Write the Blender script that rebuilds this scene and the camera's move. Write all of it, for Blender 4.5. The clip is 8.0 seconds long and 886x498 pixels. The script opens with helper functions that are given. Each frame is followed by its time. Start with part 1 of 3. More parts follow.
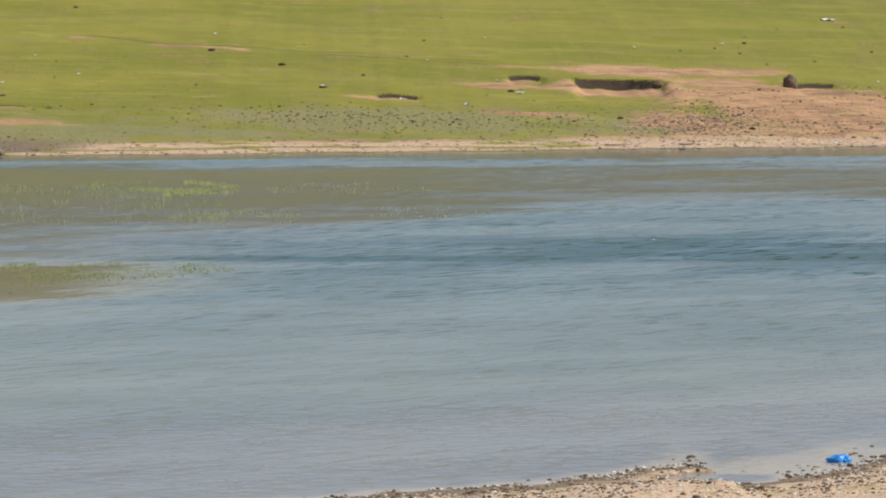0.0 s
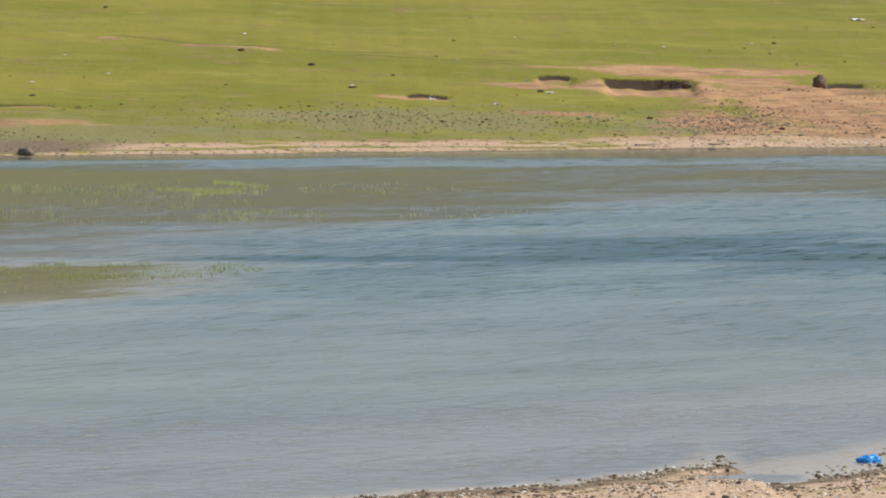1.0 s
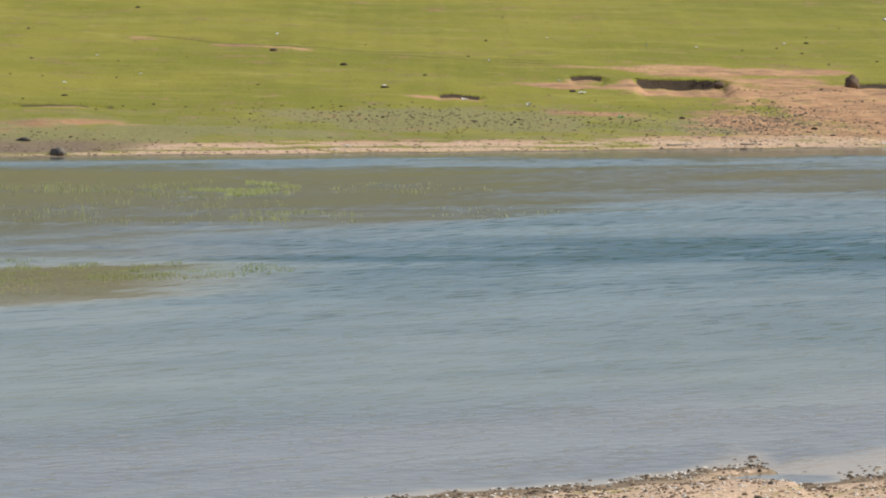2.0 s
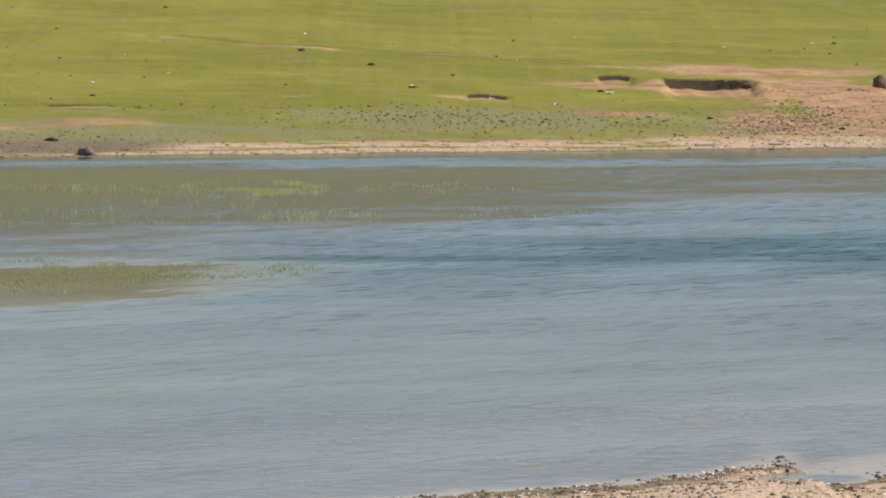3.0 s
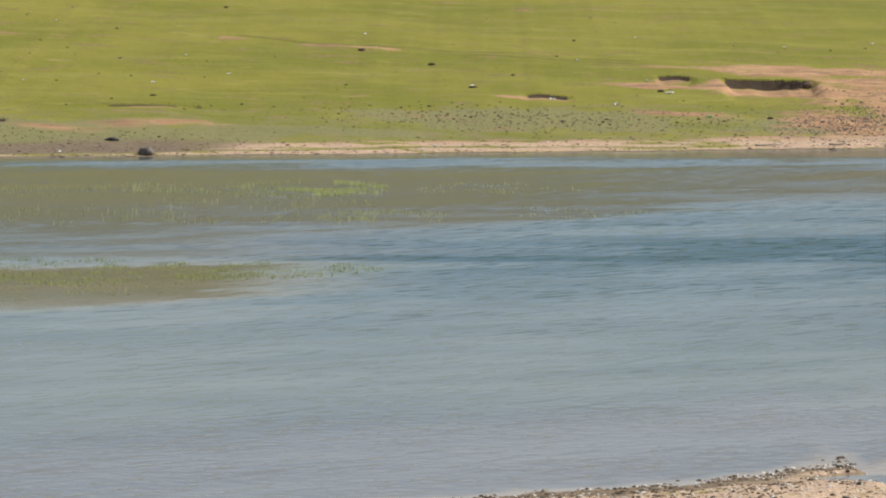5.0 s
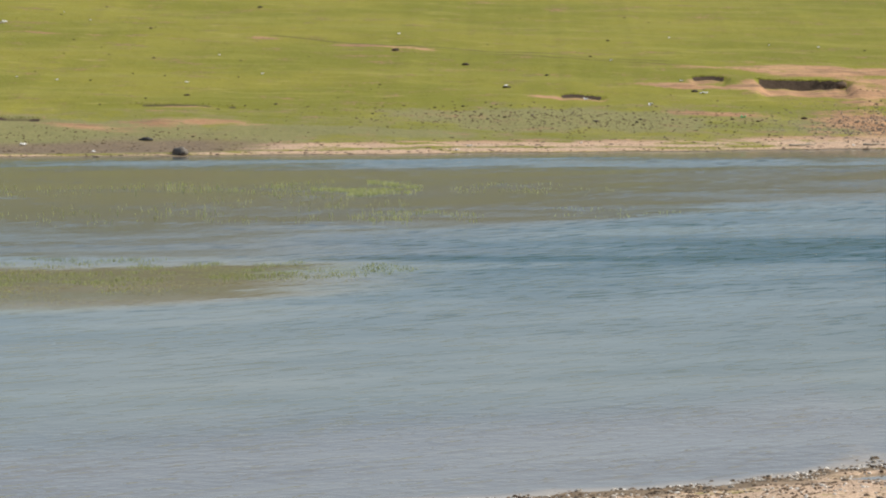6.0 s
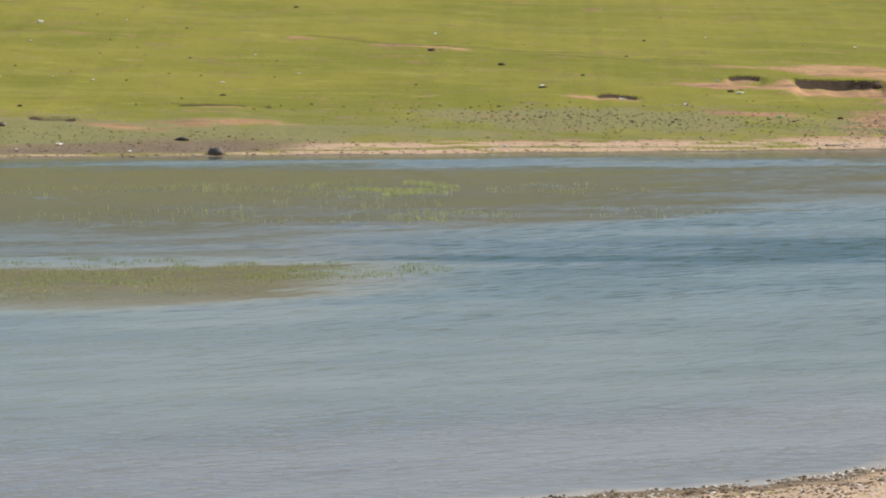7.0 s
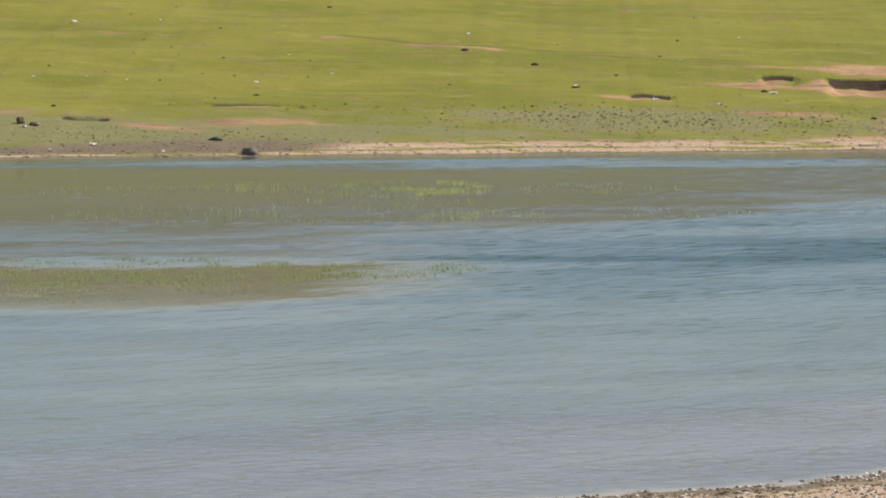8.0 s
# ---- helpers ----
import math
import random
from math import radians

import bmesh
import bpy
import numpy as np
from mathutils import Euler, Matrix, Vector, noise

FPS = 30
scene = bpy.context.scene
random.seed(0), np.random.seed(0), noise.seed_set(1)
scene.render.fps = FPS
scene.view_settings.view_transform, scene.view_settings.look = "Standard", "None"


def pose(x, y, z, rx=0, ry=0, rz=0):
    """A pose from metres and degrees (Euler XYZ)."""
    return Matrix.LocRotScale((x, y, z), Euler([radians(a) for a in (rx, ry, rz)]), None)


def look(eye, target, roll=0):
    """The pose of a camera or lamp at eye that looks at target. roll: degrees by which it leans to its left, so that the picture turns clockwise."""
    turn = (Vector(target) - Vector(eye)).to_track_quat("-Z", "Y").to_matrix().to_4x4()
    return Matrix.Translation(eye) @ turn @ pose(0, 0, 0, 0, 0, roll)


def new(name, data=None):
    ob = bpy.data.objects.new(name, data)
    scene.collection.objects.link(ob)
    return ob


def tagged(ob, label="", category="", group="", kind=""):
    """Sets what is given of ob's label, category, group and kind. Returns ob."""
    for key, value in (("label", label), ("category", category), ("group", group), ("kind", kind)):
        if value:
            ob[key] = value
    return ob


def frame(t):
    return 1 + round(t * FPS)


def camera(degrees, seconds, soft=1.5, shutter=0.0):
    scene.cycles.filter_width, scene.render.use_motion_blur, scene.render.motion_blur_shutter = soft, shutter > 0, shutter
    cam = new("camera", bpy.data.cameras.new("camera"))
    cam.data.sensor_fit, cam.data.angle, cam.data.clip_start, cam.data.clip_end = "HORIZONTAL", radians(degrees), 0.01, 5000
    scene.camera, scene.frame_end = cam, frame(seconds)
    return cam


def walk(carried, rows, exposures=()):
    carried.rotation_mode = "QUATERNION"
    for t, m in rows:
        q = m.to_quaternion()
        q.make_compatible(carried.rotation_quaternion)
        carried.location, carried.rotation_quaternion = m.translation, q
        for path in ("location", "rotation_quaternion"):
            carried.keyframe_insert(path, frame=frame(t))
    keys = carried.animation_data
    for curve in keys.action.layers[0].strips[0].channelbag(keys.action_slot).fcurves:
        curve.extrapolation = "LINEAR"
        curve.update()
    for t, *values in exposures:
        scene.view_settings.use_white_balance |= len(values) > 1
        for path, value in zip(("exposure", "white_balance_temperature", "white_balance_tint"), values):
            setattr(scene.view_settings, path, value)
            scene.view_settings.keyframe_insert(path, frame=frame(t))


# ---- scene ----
# A lake shore in open steppe, seen with a long lens from a low bank.
# x right, y across the lake, z up; the water lies at z = 0.
cam = camera(10.0, 8.0, soft=2.0)
EYE = 7.8
TURNS = [
    (0.0, -1.433), (0.5, -1.275), (1.0, -1.098), (1.5, -0.910), (3.0, -0.421), (3.5, -0.264),
    (4.0, -0.087), (4.5, 0.085), (6.0, 0.643), (6.5, 0.849), (7.0, 1.050), (7.5, 1.244), (8.0, 1.428),
]
walk(cam, [(t, pose(0, 0, EYE, 90 - 3.072, 0, turn)) for t, turn in TURNS], exposures=[(0.0, 0.10, 6620, 10), (8.0, 0.10, 6620, 10)])

# ---- light ----
SUN_ELEVATION, SUN_AZIMUTH = 44.0, 80.0          # degrees; the azimuth runs from +y towards +x
world = bpy.data.worlds.new("sky")
scene.world = world
world.use_nodes = True
wn = world.node_tree.nodes
wl = world.node_tree.links
sky = wn.new("ShaderNodeTexSky")
sky.sky_type = "NISHITA"
sky.sun_disc = False
sky.sun_elevation = radians(SUN_ELEVATION)
sky.sun_rotation = radians(SUN_AZIMUTH)
sky.altitude = 1500
sky.dust_density = 1.5
wn["Background"].inputs["Strength"].default_value = 0.10
# thin high cloud over the blue
way, cloud, veil = wn.new("ShaderNodeTexCoord"), wn.new("ShaderNodeTexNoise"), wn.new("ShaderNodeMapRange")
cloud.inputs["Scale"].default_value, cloud.inputs["Detail"].default_value = 5.0, 8.0
veil.inputs["From Min"].default_value, veil.inputs["From Max"].default_value = 0.38, 0.66
veil.inputs["To Min"].default_value, veil.inputs["To Max"].default_value = 0.10, 0.68
tint = wn.new("ShaderNodeMix")
tint.data_type = "RGBA"
tint.inputs[7].default_value = (4.25, 4.38, 4.5, 1)
wl.new(way.outputs["Generated"], cloud.inputs["Vector"])
wl.new(cloud.outputs["Fac"], veil.inputs["Value"])
# haze and cloud lie thickest towards the horizon
height_of, fade, thin = wn.new("ShaderNodeSeparateXYZ"), wn.new("ShaderNodeMapRange"), wn.new("ShaderNodeMath")
fade.inputs["From Min"].default_value, fade.inputs["From Max"].default_value = 0.10, 0.30
fade.inputs["To Min"].default_value, fade.inputs["To Max"].default_value = 1.0, 0.40
thin.operation = "MULTIPLY"
wl.new(way.outputs["Generated"], height_of.inputs[0])
wl.new(height_of.outputs["Z"], fade.inputs["Value"])
wl.new(veil.outputs["Result"], thin.inputs[0])
wl.new(fade.outputs["Result"], thin.inputs[1])
wl.new(thin.outputs[0], tint.inputs[0])
wl.new(sky.outputs["Color"], tint.inputs[6])
wl.new(tint.outputs[2], wn["Background"].inputs["Color"])
sun_data = bpy.data.lights.new("sun", "SUN")
sun_data.energy = 4.5
sun_data.angle = radians(0.53)
sun_data.color = (1.0, 0.95, 0.86)
sun = new("sun", sun_data)
sun_way = Vector((math.sin(radians(SUN_AZIMUTH)) * math.cos(radians(SUN_ELEVATION)),
                  math.cos(radians(SUN_AZIMUTH)) * math.cos(radians(SUN_ELEVATION)), math.sin(radians(SUN_ELEVATION))))
sun.matrix_world = look(tuple(sun_way * 300), (0, 0, 0))


# ---- the lie of the land ----
def lattice(x, y, seed):
    """Smooth noise from 0 to 1 with cells of one unit."""
    xi, yi = np.floor(x), np.floor(y)
    fx, fy = x - xi, y - yi
    fx, fy = fx * fx * (3 - 2 * fx), fy * fy * (3 - 2 * fy)

    def corner(i, j):
        h = np.sin(i * 127.1 + j * 311.7 + seed * 74.7) * 43758.5453
        return h - np.floor(h)

    return ((corner(xi, yi) * (1 - fx) + corner(xi + 1, yi) * fx) * (1 - fy)
            + (corner(xi, yi + 1) * (1 - fx) + corner(xi + 1, yi + 1) * fx) * fy)


def rough(x, y, size, seed, octaves=3):
    """Several octaves of noise, from 0 to 1, the largest lumps of that size."""
    total, weight, amp = 0.0, 0.0, 1.0
    for k in range(octaves):
        total = total + amp * lattice(x / size * 2 ** k + 31.3 * k, y / size * 2 ** k + 17.9 * k, seed + k)
        weight, amp = weight + amp, amp * 0.5
    return total / weight


def ease(a, b, v):
    t = np.clip((v - a) / (b - a), 0, 1)
    return t * t * (3 - 2 * t)


def far_shore(x):
    return 224.4 + 0.30 * np.clip(x, -120, 120) + 1.6 * (rough(x, x * 0, 9.0, 3) - 0.5) + 1.4 * (rough(x, x * 0, 1.6, 4, 3) - 0.5)


def near_shore(x):
    # the shore runs out into a low spit at x = 6 with a pool behind it
    line = np.interp(x, (-60, 0.3, 2.1, 3.8, 4.8, 5.4, 6.15, 6.4, 7.0, 8.0, 8.5, 9.2, 12, 60), (40, 75.9, 77.0, 78.4, 79.5, 80.4, 81.1, 77.7, 78.0, 79.3, 80.4, 82.0, 85.8, 130))
    return line + 0.55 * (rough(x, x * 0, 1.9, 5) - 0.5) + 0.45 * (rough(x, x * 0, 0.45, 6, 2) - 0.5)


def blob(x, y, cx, cy, lx, ly):
    """1 in the middle of an ellipse, 0 on its rim and outside, with a ragged rim."""
    wob = 0.8 * (rough(x, y * 0.5, 2.2, 11, 4) - 0.5)
    r = np.sqrt(((x - cx) / lx) ** 2 + ((y - cy) / ly) ** 2) + wob
    return np.clip(1 - r, 0, 1)


def cut_line(x, cx, cy, lx, ly):
    return cy + 0.45 * ly * (1 - ((x - cx) / lx) ** 2) + min(1.5, 0.5 * ly) * (rough(x, x * 0, 1.3, int(cx * 7) % 50, 2) - 0.5)


def scoop(x, y, cx, cy, lx, ly):
    """A hollow that slopes in from the near side and ends in a steep cut on the far side: its depth, and where the cut is."""
    back = cut_line(x, cx, cy, lx, ly) - y
    flank = ease(1.07, 0.74, np.abs(x - cx) / lx + 0.35 * (rough(x, 0.3 * y, 0.9, 12) - 0.5)) 
    side = flank * (0.88 + 0.4 * (rough(x, x * 0, 0.7, 14, 2) - 0.5))
    return side * ease(-0.12, 0.10, back) * ease(5.0 * ly, 0.2 * ly, back), ease(0.6, 0.95, flank) * ease(-0.30, -0.12, back) * ease(0.6, 0.2, back)


# hollows with a cut edge: middle x, y, half width, depth of the hollow, drop
HOLLOWS = [
    (15.75, 263.9, 2.5, 2.6, 0.50),
    (10.9, 264.9, 0.95, 1.3, 0.20),
    (4.2, 255.0, 1.25, 0.8, 0.14),
    (-15.1, 244.2, 2.7, 0.5, 0.06),
    (-22.6, 236.3, 1.3, 0.3, 0.11),
    (26.1, 264.8, 1.15, 1.6, 0.17),
]


def ground_z(x, y):
    x, y = np.asarray(x, float), np.asarray(y, float)
    dn, df = near_shore(x) - y, y - far_shore(x)
    # the spit stays low: the bank proper begins behind it
    inland = np.maximum(np.interp(x, (-60, 0.3, 2.1, 3.6, 4.8, 6.4, 7.0, 8.0, 8.5, 9.2, 12, 60), (40, 75.8, 76.7, 77.2, 77.2, 77.4, 78.0, 79.3, 80.4, 82, 85.8, 130)) - y, 0)
    near = np.where(dn > 0, np.minimum(0.035 * dn + 0.00066 * dn * dn, 0.045 + 0.04 * inland + 0.00066 * inland * inland), np.maximum(0.05 * dn + 0.033 * ease(4.6, 5.8, x) * np.minimum(-dn, 3.0), -1.4))
    near = np.where(dn > 70, 5.69 + 0.02 * (dn - 70), near)
    d = np.maximum(df, 0)
    # the unseen rise past 110 m is steepened to be mirrored in the lake
    far = np.where(df > 0, 0.04 * np.minimum(d, 5) + 0.07 * np.clip(d - 5, 0, 105) + 0.14 * np.clip(d - 110, 0, 200) + 0.012 * np.clip(d - 310, 0, 1500),
                   np.maximum(0.03 * df, -1.4))
    z = np.where(y > 150, far, near)
    on_land = ease(0.5, 6, np.maximum(dn * (y < 150), df * (y > 150)))
    z = z + on_land * (0.5 * (rough(x, y, 16.0, 21) - 0.5) + 0.16 * (rough(x, y, 3.0, 22) - 0.5))
    z = z + 0.03 * (rough(x, y, 0.8, 23) - 0.5) * (z > -0.3)
    z = z + 0.34 * (rough(x, y, 1.7, 26, 4) - 0.5) * ease(230, 236, y) * ease(268, 262, y) * ease(15, 19, x)
    z = z + ease(400, 1800, y) * 40 * (rough(x, y, 700.0, 24) - 0.4)
    for cx, cy, lx, ly, drop in HOLLOWS:
        z = z - drop * scoop(x, y, cx, cy, lx, ly)[0]
    z = z - 0.13 * ease(1.15, 0.70, np.sqrt(((x - 6.3) / 0.95) ** 2 + ((y - 78.5) / 0.75) ** 2) + 0.5 * (rough(x, y, 0.5, 13) - 0.5))
    return z
# ---- end of the land ----


# ---- materials ----
def material(name):
    m = bpy.data.materials.new(name)
    m.use_nodes = True
    return m, m.node_tree.nodes, m.node_tree.links, m.node_tree.nodes["Principled BSDF"]


def coords(n, l, sx=1.0, sy=1.0, sz=1.0, turn=0.0):
    tc, mp = n.new("ShaderNodeTexCoord"), n.new("ShaderNodeMapping")
    mp.vector_type = "TEXTURE"
    mp.inputs["Scale"].default_value = (1 / sx, 1 / sy, 1 / sz)
    mp.inputs["Rotation"].default_value = (0, 0, radians(turn))
    l.new(tc.outputs["Object"], mp.inputs["Vector"])
    return mp.outputs["Vector"]


def speckle(n, l, vec, size, detail=4.0, roughness=0.55):
    """Noise with lumps of about that size in metres."""
    t = n.new("ShaderNodeTexNoise")
    t.inputs["Scale"].default_value = 1.0 / size
    t.inputs["Detail"].default_value = detail
    t.inputs["Roughness"].default_value = roughness
    if vec:
        l.new(vec, t.inputs["Vector"])
    return t.outputs["Fac"]


def blend(n, l, fac, a, b):
    mx = n.new("ShaderNodeMix")
    mx.data_type = "RGBA"
    for value, key in ((fac, 0), (a, 6), (b, 7)):
        if isinstance(value, (int, float)):
            mx.inputs[key].default_value = value
        elif isinstance(value, tuple):
            mx.inputs[key].default_value = (*value, 1)
        else:
            l.new(value, mx.inputs[key])
    return mx.outputs[2]


def calc(n, l, op, *args):
    mt = n.new("ShaderNodeMath")
    mt.operation = op
    for i, a in enumerate(args):
        if isinstance(a, (int, float)):
            mt.inputs[i].default_value = a
        else:
            l.new(a, mt.inputs[i])
    return mt.outputs[0]


def smooth(n, l, value, lo, hi):
    mr = n.new("ShaderNodeMapRange")
    mr.interpolation_type = "SMOOTHSTEP"
    mr.inputs["From Min"].default_value, mr.inputs["From Max"].default_value = lo, hi
    l.new(value, mr.inputs["Value"])
    return mr.outputs["Result"]


def read(n, key):
    a = n.new("ShaderNodeAttribute")
    a.attribute_name = key
    return a.outputs["Fac"]


def bump(n, l, bsdf, height, metres):
    b = n.new("ShaderNodeBump")
    b.inputs["Distance"].default_value = metres
    l.new(height, b.inputs["Height"])
    l.new(b.outputs["Normal"], bsdf.inputs["Normal"])


def ground_material():
    m, n, l, bsdf = material("steppe_ground")
    v = coords(n, l)
    wide, mid, fine = speckle(n, l, v, 14.0), speckle(n, l, v, 2.2), speckle(n, l, v, 0.22, 5.0, 0.65)
    vs = coords(n, l, 0.35, 1.0, 1.0)
    streak = speckle(n, l, vs, 3.2, 4.0)
    grass = blend(n, l, smooth(n, l, wide, 0.38, 0.64), (0.194, 0.193, 0.023), (0.258, 0.237, 0.034))
    grass = blend(n, l, smooth(n, l, streak, 0.50, 0.72), grass, (0.262, 0.246, 0.044))
    grass = blend(n, l, smooth(n, l, mid, 0.52, 0.75), grass, (0.160, 0.172, 0.022))
    patch = speckle(n, l, coords(n, l, 0.5, 1.0, 1.0), 1.3, 5.0, 0.6)
    grass = blend(n, l, calc(n, l, "MULTIPLY", smooth(n, l, patch, 0.57, 0.74), 0.7), grass, (0.36, 0.32, 0.085))
    grass = blend(n, l, calc(n, l, "MULTIPLY", smooth(n, l, fine, 0.52, 0.75), 0.5), grass, (0.09, 0.115, 0.016))
    sand = blend(n, l, smooth(n, l, mid, 0.35, 0.7), (0.56, 0.330, 0.180), (0.39, 0.218, 0.112))
    sand = blend(n, l, calc(n, l, "MULTIPLY", smooth(n, l, speckle(n, l, vs, 0.7, 5.0, 0.65), 0.46, 0.62), 0.85), sand, (0.245, 0.155, 0.090))
    sand = blend(n, l, calc(n, l, "MULTIPLY", smooth(n, l, fine, 0.5, 0.7), 0.55), sand, (0.29, 0.195, 0.115))
    sand = blend(n, l, calc(n, l, "MULTIPLY", read(n, "pale"), 0.8), sand, blend(n, l, smooth(n, l, speckle(n, l, v, 0.06, 5.0, 0.7), 0.38, 0.64), (0.80, 0.61, 0.45), (0.30, 0.205, 0.135)))
    stone = blend(n, l, smooth(n, l, fine, 0.35, 0.62), (0.262, 0.240, 0.112), (0.196, 0.190, 0.086))
    bare = calc(n, l, "ADD", read(n, "bare"), calc(n, l, "MULTIPLY", calc(n, l, "SUBTRACT", calc(n, l, "ADD", mid, fine), 1.0), 2.4))
    stony = calc(n, l, "ADD", read(n, "stony"), calc(n, l, "MULTIPLY", calc(n, l, "SUBTRACT", calc(n, l, "ADD", mid, fine), 1.0), 0.8))
    colour = blend(n, l, calc(n, l, "MULTIPLY", smooth(n, l, stony, 0.25, 0.7), 0.78), grass, stone)
    colour = blend(n, l, smooth(n, l, bare, 0.16, 0.86), colour, sand)
    # darker than plain topsoil: shade of the cut faces is in this colour
    shaded_humus = blend(n, l, fine, (0.040, 0.029, 0.020), (0.095, 0.064, 0.040))
    colour = blend(n, l, smooth(n, l, read(n, "soil_shade"), 0.2, 0.6), colour, shaded_humus)
    colour = blend(n, l, read(n, "unseen_dry"), colour, blend(n, l, mid, (0.100, 0.087, 0.054), (0.140, 0.119, 0.075)))
    mud = blend(n, l, smooth(n, l, fine, 0.4, 0.7), (0.24, 0.175, 0.105), (0.13, 0.098, 0.058))
    colour = blend(n, l, smooth(n, l, read(n, "wet"), 0.25, 0.75), colour, mud)
    l.new(colour, bsdf.inputs["Base Color"])
    l.new(calc(n, l, "SUBTRACT", 0.95, calc(n, l, "MULTIPLY", read(n, "wet"), 0.45)), bsdf.inputs["Roughness"])
    bsdf.inputs["Specular IOR Level"].default_value = 0.25
    # worn earth is lumpy, turf is not
    lumps = calc(n, l, "MULTIPLY", speckle(n, l, v, 0.5, 3.0, 0.6), calc(n, l, "MULTIPLY", read(n, "bare"), 2.0))
    bump(n, l, bsdf, calc(n, l, "ADD", fine, lumps), 0.06)
    return m


SKY_TILT = 0.085


def water_material():
    m, n, l, bsdf = material("lake_water")
    v = coords(n, l)
    ripple = speckle(n, l, coords(n, l, 0.8, 1.0, 1.0, 40), 0.40, 2.0, 0.5)
    swell = speckle(n, l, coords(n, l, 0.45, 1.0, 1.0, 48), 0.7, 2.0, 0.45)
    gust = speckle(n, l, coords(n, l, 0.5, 1.0, 1.0, 36), 5.0, 4.0, 0.6)
    ruffle = calc(n, l, "MULTIPLY", read(n, "ruffle"), calc(n, l, "ADD", smooth(n, l, gust, 0.28, 0.68), 0.4))
    chop = speckle(n, l, coords(n, l, 0.42, 1.0, 1.0, 48), 2.4, 2.0, 0.5)
    height = calc(n, l, "ADD", calc(n, l, "MULTIPLY", ripple, calc(n, l, "ADD", 0.013, calc(n, l, "MULTIPLY", read(n, "shelf"), 0.048))), calc(n, l, "MULTIPLY", swell, calc(n, l, "SUBTRACT", 0.017, calc(n, l, "MULTIPLY", read(n, "silt"), 0.009))))
    height = calc(n, l, "ADD", height, calc(n, l, "MULTIPLY", chop, calc(n, l, "SUBTRACT", 0.026, calc(n, l, "MULTIPLY", read(n, "silt"), 0.016))))
    # scattered crests, in flocks
    crest = smooth(n, l, speckle(n, l, coords(n, l, 0.20, 1.0, 1.0, 54), 0.30, 1.0, 0.5), 0.54, 0.66)
    flock = smooth(n, l, speckle(n, l, coords(n, l, 0.5, 1.0, 1.0, 44), 4.5, 3.0, 0.6), 0.44, 0.62)
    steep = calc(n, l, "MULTIPLY", calc(n, l, "MULTIPLY", crest, calc(n, l, "MAXIMUM", flock, read(n, "wake"))), calc(n, l, "MULTIPLY", calc(n, l, "ADD", ruffle, calc(n, l, "MULTIPLY", read(n, "wake"), 0.8)), calc(n, l, "SUBTRACT", 3.4, calc(n, l, "MULTIPLY", read(n, "silt"), 1.9))))
    height = calc(n, l, "ADD", height, calc(n, l, "MULTIPLY", crest, 0.014))
    height = calc(n, l, "MULTIPLY", height, calc(n, l, "ADD", ruffle, 0.03))
    # normals of rough water are tilted to the near shore, mirroring higher sky
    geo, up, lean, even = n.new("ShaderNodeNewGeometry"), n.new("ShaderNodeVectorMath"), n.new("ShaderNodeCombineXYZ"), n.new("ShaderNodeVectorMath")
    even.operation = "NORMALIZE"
    l.new(calc(n, l, "MULTIPLY", calc(n, l, "ADD", calc(n, l, "ADD", ruffle, steep), calc(n, l, "MULTIPLY", read(n, "silt"), 0.16)), -SKY_TILT), lean.inputs["Y"])
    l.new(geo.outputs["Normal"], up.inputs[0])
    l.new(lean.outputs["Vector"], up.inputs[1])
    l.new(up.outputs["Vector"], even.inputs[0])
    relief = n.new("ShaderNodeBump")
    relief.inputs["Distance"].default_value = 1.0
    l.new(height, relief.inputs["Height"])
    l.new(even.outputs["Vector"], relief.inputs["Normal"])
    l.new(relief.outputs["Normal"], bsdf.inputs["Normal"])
    deep = blend(n, l, smooth(n, l, gust, 0.3, 0.7), (0.056, 0.118, 0.116), (0.082, 0.136, 0.126))
    # clouded water near the shore, in long drifting bands
    drift = speckle(n, l, coords(n, l, 0.35, 1.0, 1.0, 30), 6.0, 4.0, 0.55)
    murk = blend(n, l, smooth(n, l, drift, 0.36, 0.64), (0.165, 0.198, 0.160), (0.204, 0.226, 0.178))
    deep = blend(n, l, read(n, "silt"), deep, murk)
    deep = blend(n, l, read(n, "shelf"), deep, blend(n, l, smooth(n, l, drift, 0.36, 0.64), (0.205, 0.202, 0.184), (0.238, 0.234, 0.208)))
    # slack water: body colour dulled to imitate the bank reflected in it
    deep = blend(n, l, read(n, "weed"), deep, blend(n, l, smooth(n, l, drift, 0.35, 0.65), (0.056, 0.062, 0.052), (0.080, 0.080, 0.062)))
    deep = blend(n, l, read(n, "bed"), deep, blend(n, l, smooth(n, l, drift, 0.35, 0.65), (0.150, 0.156, 0.070), (0.212, 0.182, 0.104)))
    colour = blend(n, l, read(n, "shallow"), deep, (0.46, 0.385, 0.285))
    l.new(colour, bsdf.inputs["Base Color"])
    # fine cat's-paws, too small to tell apart, blur the slack water a little
    l.new(calc(n, l, "ADD", 0.06, calc(n, l, "MULTIPLY", read(n, "weed"), 0.055)), bsdf.inputs["Roughness"])
    bsdf.inputs["IOR"].default_value = 1.333
    return m


